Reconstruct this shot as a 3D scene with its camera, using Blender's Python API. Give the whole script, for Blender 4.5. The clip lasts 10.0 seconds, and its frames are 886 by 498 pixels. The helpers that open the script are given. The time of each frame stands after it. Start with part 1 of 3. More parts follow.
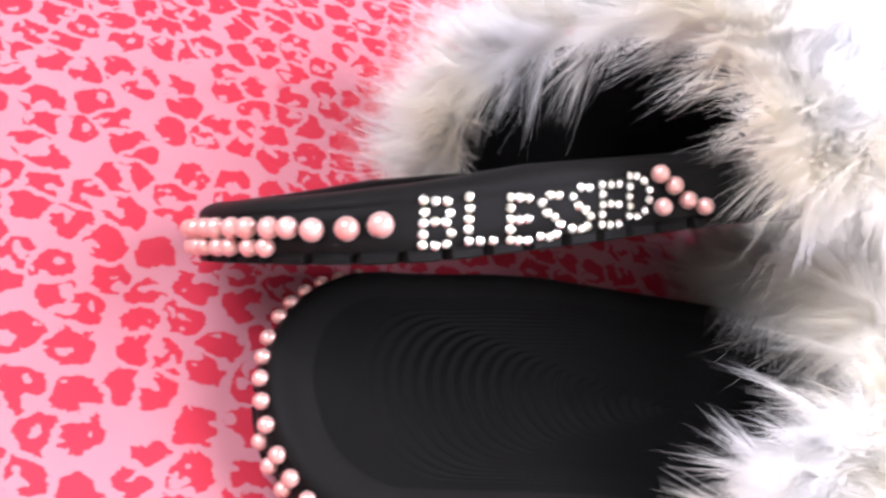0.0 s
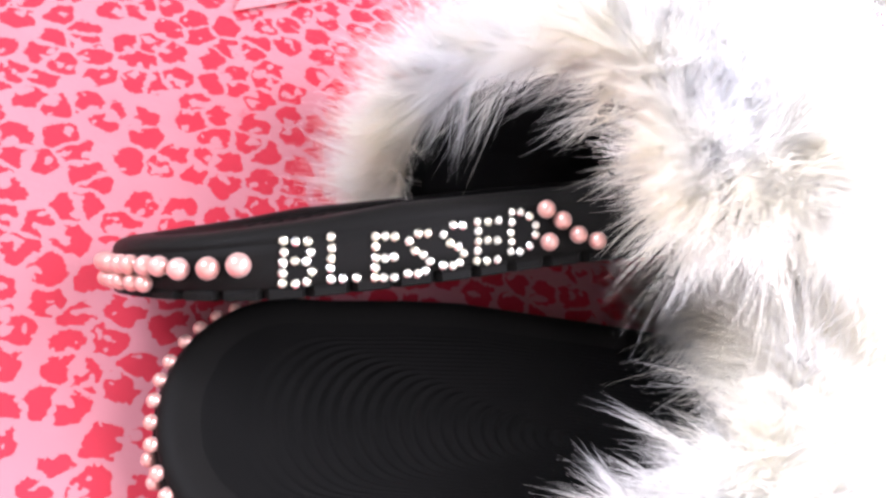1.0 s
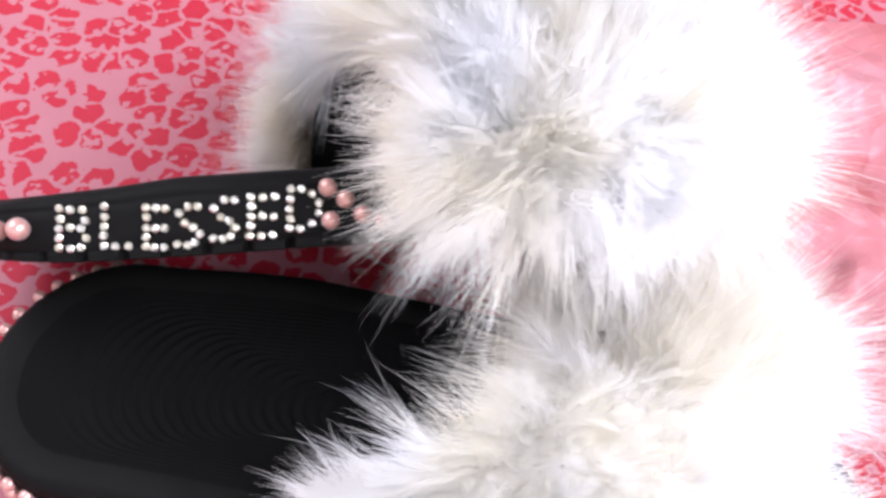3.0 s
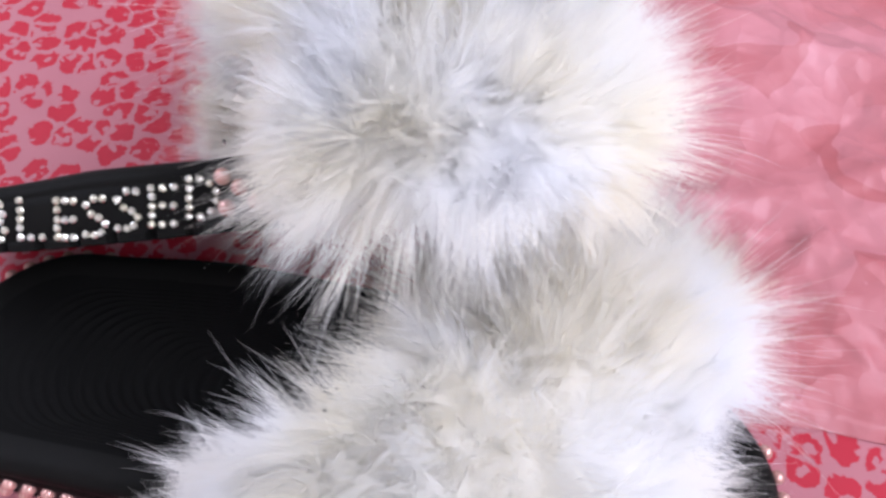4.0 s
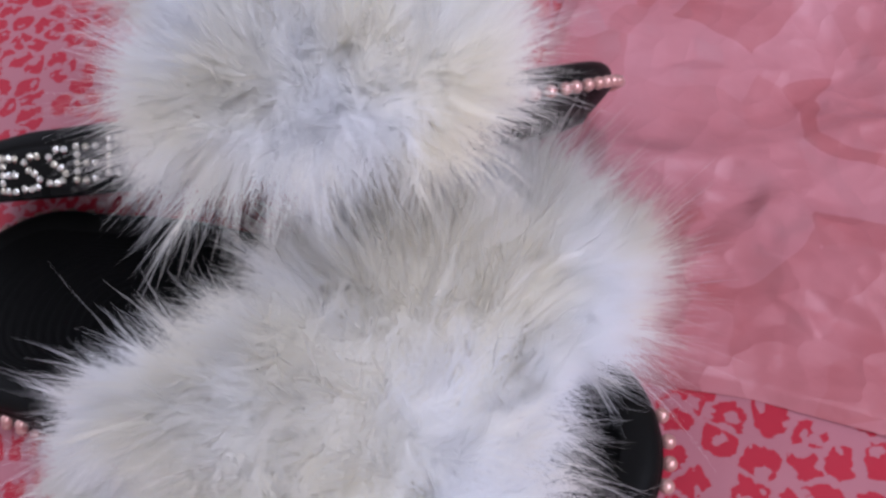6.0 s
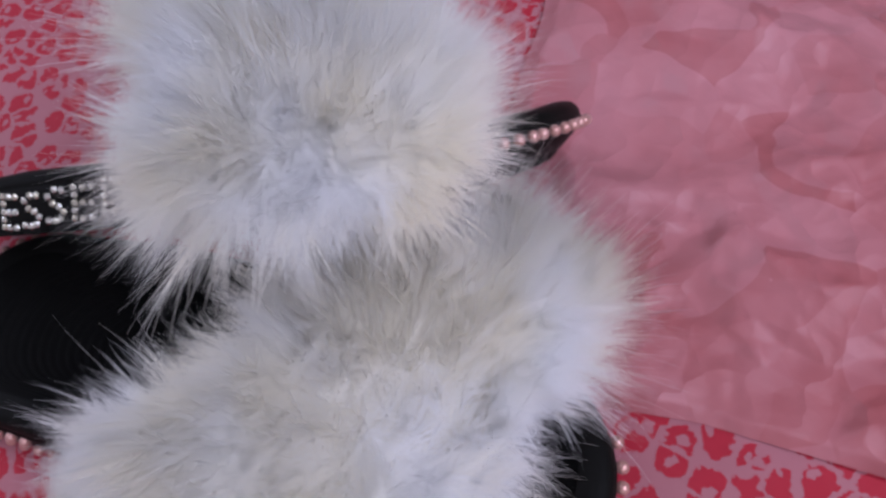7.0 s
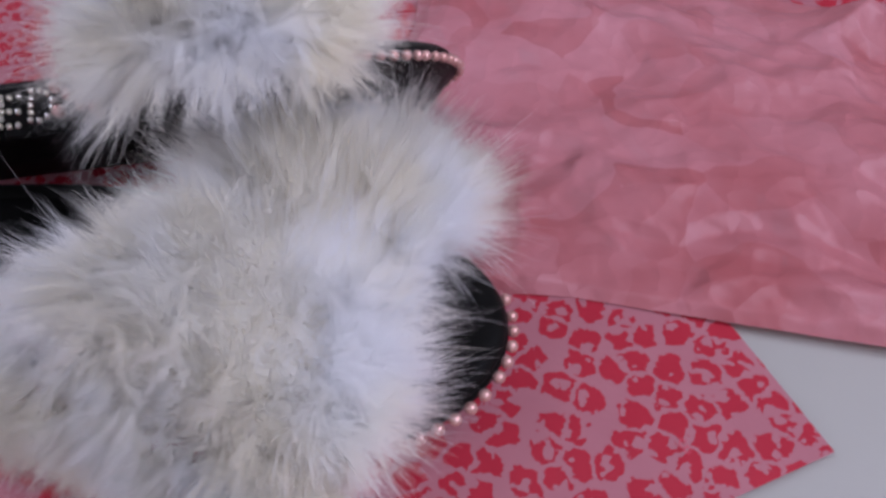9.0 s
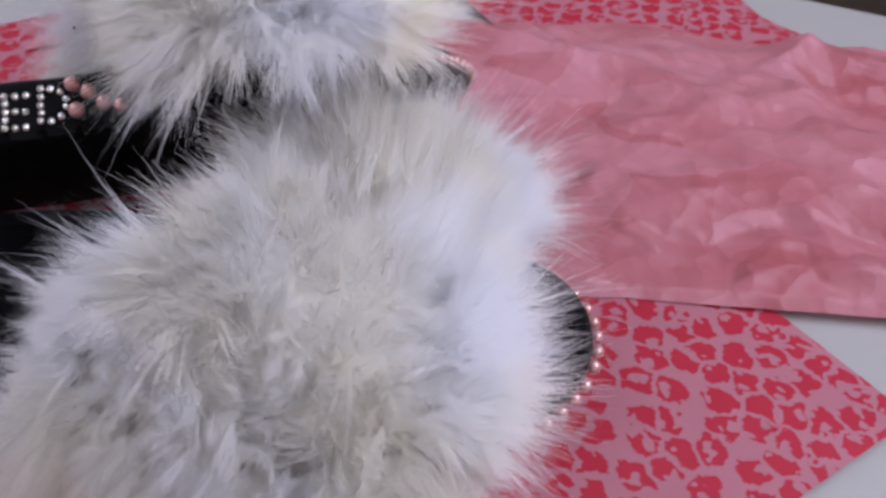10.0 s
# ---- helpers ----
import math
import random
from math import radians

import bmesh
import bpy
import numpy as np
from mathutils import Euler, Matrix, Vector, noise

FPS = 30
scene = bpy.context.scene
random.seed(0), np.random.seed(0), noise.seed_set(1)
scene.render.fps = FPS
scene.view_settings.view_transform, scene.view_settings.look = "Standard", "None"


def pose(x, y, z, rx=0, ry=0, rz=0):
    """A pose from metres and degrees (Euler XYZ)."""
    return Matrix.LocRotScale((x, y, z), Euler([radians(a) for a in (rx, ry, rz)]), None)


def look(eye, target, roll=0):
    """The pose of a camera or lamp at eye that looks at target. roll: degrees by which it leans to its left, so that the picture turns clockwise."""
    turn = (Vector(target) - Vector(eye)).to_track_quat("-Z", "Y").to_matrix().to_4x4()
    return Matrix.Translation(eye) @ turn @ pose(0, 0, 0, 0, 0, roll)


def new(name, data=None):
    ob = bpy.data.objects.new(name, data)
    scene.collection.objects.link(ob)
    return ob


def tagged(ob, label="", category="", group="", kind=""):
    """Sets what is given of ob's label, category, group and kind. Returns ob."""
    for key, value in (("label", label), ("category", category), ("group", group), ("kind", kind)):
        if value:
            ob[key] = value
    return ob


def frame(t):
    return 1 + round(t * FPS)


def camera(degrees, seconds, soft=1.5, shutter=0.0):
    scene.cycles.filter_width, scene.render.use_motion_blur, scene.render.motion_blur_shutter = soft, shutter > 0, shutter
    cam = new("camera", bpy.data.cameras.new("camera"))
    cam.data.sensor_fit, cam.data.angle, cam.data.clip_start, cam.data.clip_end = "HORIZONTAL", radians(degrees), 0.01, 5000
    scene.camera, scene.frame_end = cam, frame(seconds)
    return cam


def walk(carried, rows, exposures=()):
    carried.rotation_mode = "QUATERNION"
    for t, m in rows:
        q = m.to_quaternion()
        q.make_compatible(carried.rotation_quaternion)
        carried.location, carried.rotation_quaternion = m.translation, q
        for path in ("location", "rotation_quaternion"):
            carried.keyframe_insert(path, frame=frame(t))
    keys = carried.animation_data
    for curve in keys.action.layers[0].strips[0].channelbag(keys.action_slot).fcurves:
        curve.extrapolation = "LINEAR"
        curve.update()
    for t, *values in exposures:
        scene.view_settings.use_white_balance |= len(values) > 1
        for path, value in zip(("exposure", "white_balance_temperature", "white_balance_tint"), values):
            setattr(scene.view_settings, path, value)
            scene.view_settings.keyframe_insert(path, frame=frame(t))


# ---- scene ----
cam = camera(55.0, 10.0, soft=3.0, shutter=0.5)
PATH = [
    (0, (0.0268, 0.0109, 0.2016), (0.1052, 0.2153, -0.0036), 32.15),
    (0.5, (0.0572, 0.0157, 0.2202), (0.1179, 0.2159, 0.0051), 29.00),
    (1, (0.0830, 0.0208, 0.2376), (0.1204, 0.2175, 0.0142), 25.29),
    (1.5, (0.0998, 0.0251, 0.2477), (0.1152, 0.2174, 0.0180), 21.42),
    (2, (0.1288, 0.0319, 0.2528), (0.1225, 0.2175, 0.0172), 17.54),
    (2.5, (0.1654, 0.0417, 0.2563), (0.1440, 0.2207, 0.0165), 14.27),
    (4, (0.2508, 0.0678, 0.2682), (0.1877, 0.2237, 0.0198), 0.57),
    (4.5, (0.2761, 0.0770, 0.2687), (0.1985, 0.2254, 0.0198), -5.25),
    (5, (0.2995, 0.0822, 0.2631), (0.2031, 0.2237, 0.0168), -10.01),
    (5.5, (0.3261, 0.0861, 0.2551), (0.2110, 0.2184, 0.0117), -15.07),
    (7, (0.3313, 0.1079, 0.2912), (0.2259, 0.2246, 0.0357), -15.18),
    (7.5, (0.3592, 0.0867, 0.2955), (0.2556, 0.2063, 0.0406), -14.48),
    (8, (0.3716, 0.0580, 0.3009), (0.2665, 0.1837, 0.0495), -14.80),
    (8.5, (0.3737, 0.0409, 0.3035), (0.2735, 0.1821, 0.0586), -11.44),
    (9, (0.3638, 0.0103, 0.2668), (0.2827, 0.1909, 0.0414), -3.17),
    (9.5, (0.3297, -0.0125, 0.2451), (0.2693, 0.1867, 0.0291), 1.42),
    (10, (0.2918, -0.0298, 0.2240), (0.2582, 0.1955, 0.0287), 4.52),
]
walk(cam, [(t, look(eye, target, roll)) for t, eye, target, roll in PATH],
     exposures=[(0, 0.82, 6400, 23), (1, 0.82, 6400, 22), (2.5, 0.42, 6350, 21), (4, -0.34, 6100, 21), (5.5, -0.84, 5950, 22), (7, -1.27, 5850, 26), (8, -1.32, 5850, 26), (9, -1.26, 5850, 27), (10, -1.05, 5850, 27)])

# ---- light ----
world = bpy.data.worlds.new("sky")
scene.world = world
world.use_nodes = True
wn = world.node_tree.nodes
sky = wn.new("ShaderNodeTexSky")
sky.sky_type, sky.sun_disc = "NISHITA", False
sky.sun_elevation, sky.sun_rotation = radians(40), radians(200)
wn["Background"].inputs["Strength"].default_value = 0.12
world.node_tree.links.new(sky.outputs[0], wn["Background"].inputs["Color"])

WINDOW = (1.3, 0.2, 1.30)   # middle of the window opening in the east wall
lamp = bpy.data.lights.new("window_light", "AREA")
lamp.shape, lamp.size, lamp.size_y, lamp.energy, lamp.color = "RECTANGLE", 1.7, 1.1, 54, (0.88, 0.92, 1.0)
new("window_light", lamp).matrix_world = look((1.27, 0.2, 1.30), (0.2, 0.2, 0.0))

# fill lamp added to brighten the feathers' west side; no source is known there
fill_lamp = bpy.data.lights.new("west_fill_light", "AREA")
fill_lamp.shape, fill_lamp.size, fill_lamp.size_y, fill_lamp.energy, fill_lamp.color = "RECTANGLE", 1.1, 1.0, 20, (0.84, 0.91, 1.0)
new("west_fill_light", fill_lamp).matrix_world = look((-0.97, 0.2, 1.30), (0.2, 0.2, 0.0))

# ---- materials ----


def material(name, base, rough=0.6, metal=0.0, **more):
    m = bpy.data.materials.new(name)
    m.use_nodes = True
    b = m.node_tree.nodes["Principled BSDF"]
    b.inputs["Base Color"].default_value = (*base, 1)
    b.inputs["Roughness"].default_value, b.inputs["Metallic"].default_value = rough, metal
    for key, value in more.items():
        b.inputs[key.replace("_", " ")].default_value = value
    return m


def node(m, kind, **settings):
    n = m.node_tree.nodes.new(kind)
    for key, value in settings.items():
        if key in n.inputs:
            n.inputs[key].default_value = value
    return n


def link(m, a, b):
    m.node_tree.links.new(a, b)


def math_node(m, op, a, b=None, c=None):
    n = m.node_tree.nodes.new("ShaderNodeMath")
    n.operation = op
    for i, v in enumerate((a, b, c)):
        if v is None:
            continue
        if isinstance(v, (int, float)):
            n.inputs[i].default_value = v
        else:
            link(m, v, n.inputs[i])
    return n.outputs[0]


def vec_node(m, op, a, b=None, scale=None):
    n = m.node_tree.nodes.new("ShaderNodeVectorMath")
    n.operation = op
    for i, v in enumerate((a, b)):
        if v is None:
            continue
        if isinstance(v, tuple):
            n.inputs[i].default_value = v
        else:
            link(m, v, n.inputs[i])
    if scale is not None:
        n.inputs["Scale"].default_value = scale
    return n


def ramp(m, value, stops):
    n = m.node_tree.nodes.new("ShaderNodeValToRGB")
    e = n.color_ramp.elements
    while len(e) < len(stops):
        e.new(0.5)
    for el, (at, col) in zip(e, stops):
        el.position, el.color = at, (*col, 1)
    link(m, value, n.inputs[0])
    return n.outputs[0]


def mix(m, fac, a, b):
    n = m.node_tree.nodes.new("ShaderNodeMix")
    n.data_type = "RGBA"
    if isinstance(fac, float):
        n.inputs["Factor"].default_value = fac
    else:
        link(m, fac, n.inputs["Factor"])
    for v, s in ((a, n.inputs[6]), (b, n.inputs[7])):
        if isinstance(v, tuple):
            s.default_value = (*v, 1)
        else:
            link(m, v, s)
    return n.outputs[2]


def bump(m, height, strength, distance, before=None):
    n = node(m, "ShaderNodeBump", Strength=strength, Distance=distance)
    link(m, height, n.inputs["Height"])
    if before:
        link(m, before, n.inputs["Normal"])
    link(m, n.outputs[0], m.node_tree.nodes["Principled BSDF"].inputs["Normal"])
    return n.outputs[0]


def noise_of(m, vector, scale, detail=3.0, rough=0.5):
    n = node(m, "ShaderNodeTexNoise", Scale=scale, Detail=detail, Roughness=rough)
    link(m, vector, n.inputs["Vector"])
    return n


def thin(m, share):
    """Lets part of the light through a thin sheet or hair."""
    tree = m.node_tree
    b, out = tree.nodes["Principled BSDF"], tree.nodes["Material Output"]
    tr, mx = tree.nodes.new("ShaderNodeBsdfTranslucent"), tree.nodes.new("ShaderNodeMixShader")
    mx.inputs[0].default_value = share
    src = b.inputs["Base Color"]
    if src.is_linked:
        link(m, src.links[0].from_socket, tr.inputs["Color"])
    else:
        tr.inputs["Color"].default_value = src.default_value
    link(m, b.outputs[0], mx.inputs[1])
    link(m, tr.outputs[0], mx.inputs[2])
    link(m, mx.outputs[0], out.inputs["Surface"])
    return m


def leopard_paper(name):
    """Pink tissue printed with red leopard rosettes, some whole, most open to one side."""
    m = material(name, (0.7, 0.3, 0.33), 0.6, Specular_IOR_Level=0.3)
    co = node(m, "ShaderNodeTexCoord").outputs["Object"]
    wob = noise_of(m, co, 170, 2.0)
    off = vec_node(m, "SCALE", vec_node(m, "SUBTRACT", wob.outputs["Color"], (0.5, 0.5, 0.5)).outputs[0], scale=0.0075)
    fine = noise_of(m, co, 900, 2.0)
    off2 = vec_node(m, "SCALE", vec_node(m, "SUBTRACT", fine.outputs["Color"], (0.5, 0.5, 0.5)).outputs[0], scale=0.0016)
    p = vec_node(m, "ADD", vec_node(m, "ADD", co, off.outputs[0]).outputs[0], off2.outputs[0]).outputs[0]
    flat = vec_node(m, "MULTIPLY", p, (1, 1, 0)).outputs[0]
    vo = m.node_tree.nodes.new("ShaderNodeTexVoronoi")
    vo.voronoi_dimensions = "2D"
    vo.inputs["Scale"].default_value, vo.inputs["Randomness"].default_value = SPOTS, 0.72
    link(m, flat, vo.inputs["Vector"])
    ed = m.node_tree.nodes.new("ShaderNodeTexVoronoi")
    ed.voronoi_dimensions, ed.feature = "2D", "DISTANCE_TO_EDGE"
    ed.inputs["Scale"].default_value, ed.inputs["Randomness"].default_value = SPOTS, 0.72
    link(m, flat, ed.inputs["Vector"])
    body = math_node(m, "GREATER_THAN", ed.outputs["Distance"], math_node(m, "MULTIPLY_ADD", noise_of(m, co, 130, 1.0).outputs["Fac"], 0.10, 0.035))
    round_off = math_node(m, "LESS_THAN", vo.outputs["Distance"], math_node(m, "MULTIPLY_ADD", noise_of(m, co, 150, 1.0).outputs["Fac"], 0.34, 0.325))
    body = math_node(m, "MULTIPLY", body, round_off)
    # the pale hole of a rosette, pushed off its middle so that the ring opens
    centre = vec_node(m, "SCALE", vo.outputs["Position"], scale=1.0)
    push = vec_node(m, "SCALE", vec_node(m, "SUBTRACT", vo.outputs["Color"], (0.5, 0.5, 0.5)).outputs[0], scale=0.56 / SPOTS)
    hole_at = vec_node(m, "ADD", centre.outputs[0], push.outputs[0])
    gap = vec_node(m, "SUBTRACT", flat, hole_at.outputs[0])
    gap = vec_node(m, "MULTIPLY", gap.outputs[0], (1, 1, 0))
    length = vec_node(m, "LENGTH", gap.outputs[0]).outputs["Value"]
    sep = m.node_tree.nodes.new("ShaderNodeSeparateColor")
    link(m, vo.outputs["Color"], sep.inputs[0])
    size = math_node(m, "MULTIPLY", math_node(m, "GREATER_THAN", sep.outputs[2], 0.3), math_node(m, "MULTIPLY_ADD", sep.outputs[2], 0.11 / SPOTS, 0.085 / SPOTS))
    ring = math_node(m, "GREATER_THAN", length, size)
    whole = math_node(m, "LESS_THAN", noise_of(m, co, 170, 1.5).outputs["Fac"], 0.63)
    ink = math_node(m, "MULTIPLY", math_node(m, "MULTIPLY", body, ring), whole)
    tone = noise_of(m, co, 35, 4.0)
    paper = mix(m, tone.outputs["Fac"], (0.45, 0.155, 0.182), (0.50, 0.195, 0.22))
    red = mix(m, tone.outputs["Fac"], (0.455, 0.018, 0.038), (0.51, 0.026, 0.047))
    col = mix(m, ink, paper, red)
    link(m, col, m.node_tree.nodes["Principled BSDF"].inputs["Base Color"])
    grain = noise_of(m, co, 60, 5.0)
    bump(m, grain.outputs["Fac"], 0.35, 0.003)
    return thin(m, 0.12)


SPOTS = 82.0
LEOPARD = leopard_paper("leopard_tissue")


def rose_paper():
    m = material("rose_tissue", (0.62, 0.25, 0.28), 0.42, Specular_IOR_Level=0.5)
    co = node(m, "ShaderNodeTexCoord").outputs["Object"]
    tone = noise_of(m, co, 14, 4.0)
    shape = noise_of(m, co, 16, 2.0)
    # coral to lilac cells: the facets' sheen and doubled tissue, painted into the colour
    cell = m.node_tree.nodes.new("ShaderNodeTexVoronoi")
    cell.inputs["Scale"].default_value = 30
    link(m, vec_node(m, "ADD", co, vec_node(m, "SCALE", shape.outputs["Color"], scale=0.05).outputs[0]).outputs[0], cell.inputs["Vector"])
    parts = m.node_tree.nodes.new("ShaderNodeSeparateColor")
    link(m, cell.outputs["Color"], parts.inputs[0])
    level = math_node(m, "MULTIPLY_ADD", parts.outputs[0], 0.40, math_node(m, "MULTIPLY_ADD", tone.outputs["Fac"], 1.4, -0.38))
    col = ramp(m, level, ((0.15, (0.50, 0.130, 0.135)), (0.85, (0.66, 0.268, 0.295))))
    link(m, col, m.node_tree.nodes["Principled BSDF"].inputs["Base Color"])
    vo = m.node_tree.nodes.new("ShaderNodeTexVoronoi")
    vo.inputs["Scale"].default_value = 70
    warp = noise_of(m, co, 30, 3.0)
    link(m, vec_node(m, "ADD", co, vec_node(m, "SCALE", warp.outputs["Color"], scale=0.02).outputs[0]).outputs[0], vo.inputs["Vector"])
    n1 = bump(m, vo.outputs["Distance"], 0.5, 0.004)
    bump(m, noise_of(m, co, 120, 5.0).outputs["Fac"], 0.35, 0.002, n1)
    return thin(m, 0.2)


ROSE = rose_paper()


def rubber(name, base, rough, gloss=0.07):
    m = material(name, base, rough, Specular_IOR_Level=gloss)
    co = node(m, "ShaderNodeTexCoord").outputs["Object"]
    grime = noise_of(m, co, 60, 4.0)
    link(m, mix(m, grime.outputs["Fac"], tuple(c * 0.8 for c in base), tuple(c * 1.3 for c in base)), m.node_tree.nodes["Principled BSDF"].inputs["Base Color"])
    r = math_node(m, "MULTIPLY_ADD", grime.outputs["Fac"], 0.25, rough - 0.12)
    link(m, r, m.node_tree.nodes["Principled BSDF"].inputs["Roughness"])
    bump(m, noise_of(m, co, 1800, 2.0).outputs["Fac"], 0.12, 0.0006)
    return m


RUBBER = rubber("black_rubber", (0.0068, 0.0065, 0.0060), 0.5, 0.055)
FOOTBED = rubber("black_footbed_foam", (0.0042, 0.0041, 0.0039), 0.72, 0.045)
LINING = rubber("black_lining", (0.01, 0.01, 0.01), 0.8)


def varied(m, spread, tint):
    """Small differences from piece to piece."""
    info = m.node_tree.nodes.new("ShaderNodeObjectInfo")
    b = m.node_tree.nodes["Principled BSDF"]
    base = tuple(b.inputs["Base Color"].default_value)[:3]
    link(m, mix(m, info.outputs["Random"], base, tint), b.inputs["Base Color"])
    r = math_node(m, "MULTIPLY_ADD", info.outputs["Random"], spread, b.inputs["Roughness"].default_value)
    link(m, r, b.inputs["Roughness"])
    return m


PEARL = varied(material("pink_pearl", (0.60, 0.30, 0.25), 0.13, 0.45, Coat_Weight=0.6, Coat_Roughness=0.08, Sheen_Weight=0.2), 0.08, (0.68, 0.38, 0.33))
STONE = varied(material("crystal", (0.86, 0.85, 0.80), 0.08, 0.85, Coat_Weight=1.0, Coat_Roughness=0.03), 0.12, (0.70, 0.66, 0.52))


def down():
    m = material("white_down", (0.86, 0.84, 0.80), 0.75, Specular_IOR_Level=0.2)
    geo = m.node_tree.nodes.new("ShaderNodeNewGeometry")
    co = node(m, "ShaderNodeTexCoord").outputs["Object"]
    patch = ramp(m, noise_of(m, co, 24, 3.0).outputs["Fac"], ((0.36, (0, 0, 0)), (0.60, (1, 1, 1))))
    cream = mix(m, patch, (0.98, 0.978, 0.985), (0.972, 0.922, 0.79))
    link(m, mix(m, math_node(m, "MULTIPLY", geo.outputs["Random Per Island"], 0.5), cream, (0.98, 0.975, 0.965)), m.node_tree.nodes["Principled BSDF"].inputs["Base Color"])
    return thin(m, 0.58)


DOWN = down()
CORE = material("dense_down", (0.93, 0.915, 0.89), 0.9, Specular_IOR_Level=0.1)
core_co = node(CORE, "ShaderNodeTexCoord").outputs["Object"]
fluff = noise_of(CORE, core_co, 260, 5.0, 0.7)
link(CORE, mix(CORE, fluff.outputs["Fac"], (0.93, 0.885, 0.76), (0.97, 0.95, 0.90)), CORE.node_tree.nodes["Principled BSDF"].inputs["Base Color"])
bump(CORE, fluff.outputs["Fac"], 0.6, 0.003)


def plain(name, a, b, scale, rough, height=0.0005):
    m = material(name, a, rough)
    co = node(m, "ShaderNodeTexCoord").outputs["Object"]
    n = noise_of(m, co, scale, 5.0)
    link(m, mix(m, n.outputs["Fac"], a, b), m.node_tree.nodes["Principled BSDF"].inputs["Base Color"])
    bump(m, n.outputs["Fac"], 0.2, height)
    return m


TABLE = plain("white_laminate", (0.39, 0.375, 0.335), (0.43, 0.415, 0.37), 20, 0.35)
WALL = plain("cream_wall_paint", (0.80, 0.77, 0.72), (0.84, 0.81, 0.77), 8, 0.8)
FLOOR = plain("brown_carpet", (0.09, 0.06, 0.04), (0.14, 0.10, 0.07), 60, 0.9, 0.004)
WHITE = plain("white_frame_paint", (0.78, 0.78, 0.77), (0.82, 0.82, 0.81), 12, 0.4)
PRINT = material("red_print", (0.66, 0.07, 0.11), 0.5)
SPECK = material("dark_fleck", (0.01, 0.009, 0.012), 0.7)

# ---- builders ----


def mesh_ob(name, verts, faces, mat, parent=None, label="", smooth=True):
    me = bpy.data.meshes.new(name)
    me.from_pydata(verts, [], faces)
    me.materials.append(mat)
    if smooth:
        me.polygons.foreach_set("use_smooth", [True] * len(me.polygons))
    me.update()
    ob = new(name, me)
    if parent:
        ob.parent = parent
    if label:
        tagged(ob, label)
    return ob


def part(name, bm, mat, parent=None, label="", smooth=False):
    me = bpy.data.meshes.new(name)
    bm.to_mesh(me)
    bm.free()
    me.materials.append(mat)
    if smooth:
        me.polygons.foreach_set("use_smooth", [True] * len(me.polygons))
    ob = new(name, me)
    if parent:
        ob.parent = parent
    if label:
        tagged(ob, label)
    return ob


def box_bm(lo, hi, bevel=0.0):
    bm = bmesh.new()
    bmesh.ops.create_cube(bm, size=1.0)
    for v in bm.verts:
        v.co = [lo[i] + (v.co[i] + 0.5) * (hi[i] - lo[i]) for i in range(3)]
    if bevel:
        bmesh.ops.bevel(bm, geom=bm.edges[:], offset=bevel, segments=2, affect="EDGES", profile=0.5)
    return bm


def grid_faces(n, m):
    return [(i * m + j, i * m + j + 1, (i + 1) * m + j + 1, (i + 1) * m + j) for i in range(n - 1) for j in range(m - 1)]


# ---- room ----
def room():
    # unseen room; its west wall is set close to bounce light onto the feathers
    x0, x1, y0, y1, z0, z1 = -1.0, 1.3, -1.1, 3.6, -0.74, 1.96
    t = 0.12
    tagged(part("floor", box_bm((x0 - t, y0 - t, z0 - 0.1), (x1 + t, y1 + t, z0)), FLOOR), "dark brown carpeted floor below the table", "floor", kind="structure")
    tagged(part("ceiling", box_bm((x0 - t, y0 - t, z1), (x1 + t, y1 + t, z1 + 0.1)), WALL), "plain pale ceiling of the room", "ceiling", kind="structure")
    tagged(part("wall_south", box_bm((x0 - t, y0 - t, z0), (x1 + t, y0, z1)), WALL), "plain cream painted wall", "wall", kind="structure")
    tagged(part("wall_north", box_bm((x0 - t, y1, z0), (x1 + t, y1 + t, z1)), WALL), "plain cream painted wall", "wall", kind="structure")
    # the west opening and its window are added to go with the fill lamp
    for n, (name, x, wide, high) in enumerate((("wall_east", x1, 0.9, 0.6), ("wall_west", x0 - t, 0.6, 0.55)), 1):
        wy0, wy1, wz0, wz1 = WINDOW[1] - wide, WINDOW[1] + wide, WINDOW[2] - high, WINDOW[2] + high
        bm = bmesh.new()
        for lo, hi in (((x, y0, z0), (x + t, wy0, z1)), ((x, wy1, z0), (x + t, y1, z1)),
                       ((x, wy0, z0), (x + t, wy1, wz0)), ((x, wy0, wz1), (x + t, wy1, z1))):
            b = box_bm(lo, hi)
            me = bpy.data.meshes.new("piece")
            b.to_mesh(me)
            b.free()
            bm.from_mesh(me)
            bpy.data.meshes.remove(me)
        tagged(part(name, bm, WALL), "plain cream painted wall with a window opening", "wall", kind="structure")
        win = tagged(new(f"window_{n}"), "unseen white framed window that lets daylight in", "window", kind="structure")
        win.location = (x + 0.06, WINDOW[1], WINDOW[2])
        for lo, hi in (((-0.03, -wide, -high), (0.03, 0.05 - wide, high)), ((-0.03, wide - 0.05, -high), (0.03, wide, high)),
                       ((-0.03, 0.05 - wide, high - 0.05), (0.03, wide - 0.05, high)), ((-0.03, 0.05 - wide, -high), (0.03, wide - 0.05, 0.05 - high))):
            part("window_frame", box_bm(lo, hi, 0.004), WHITE, win)


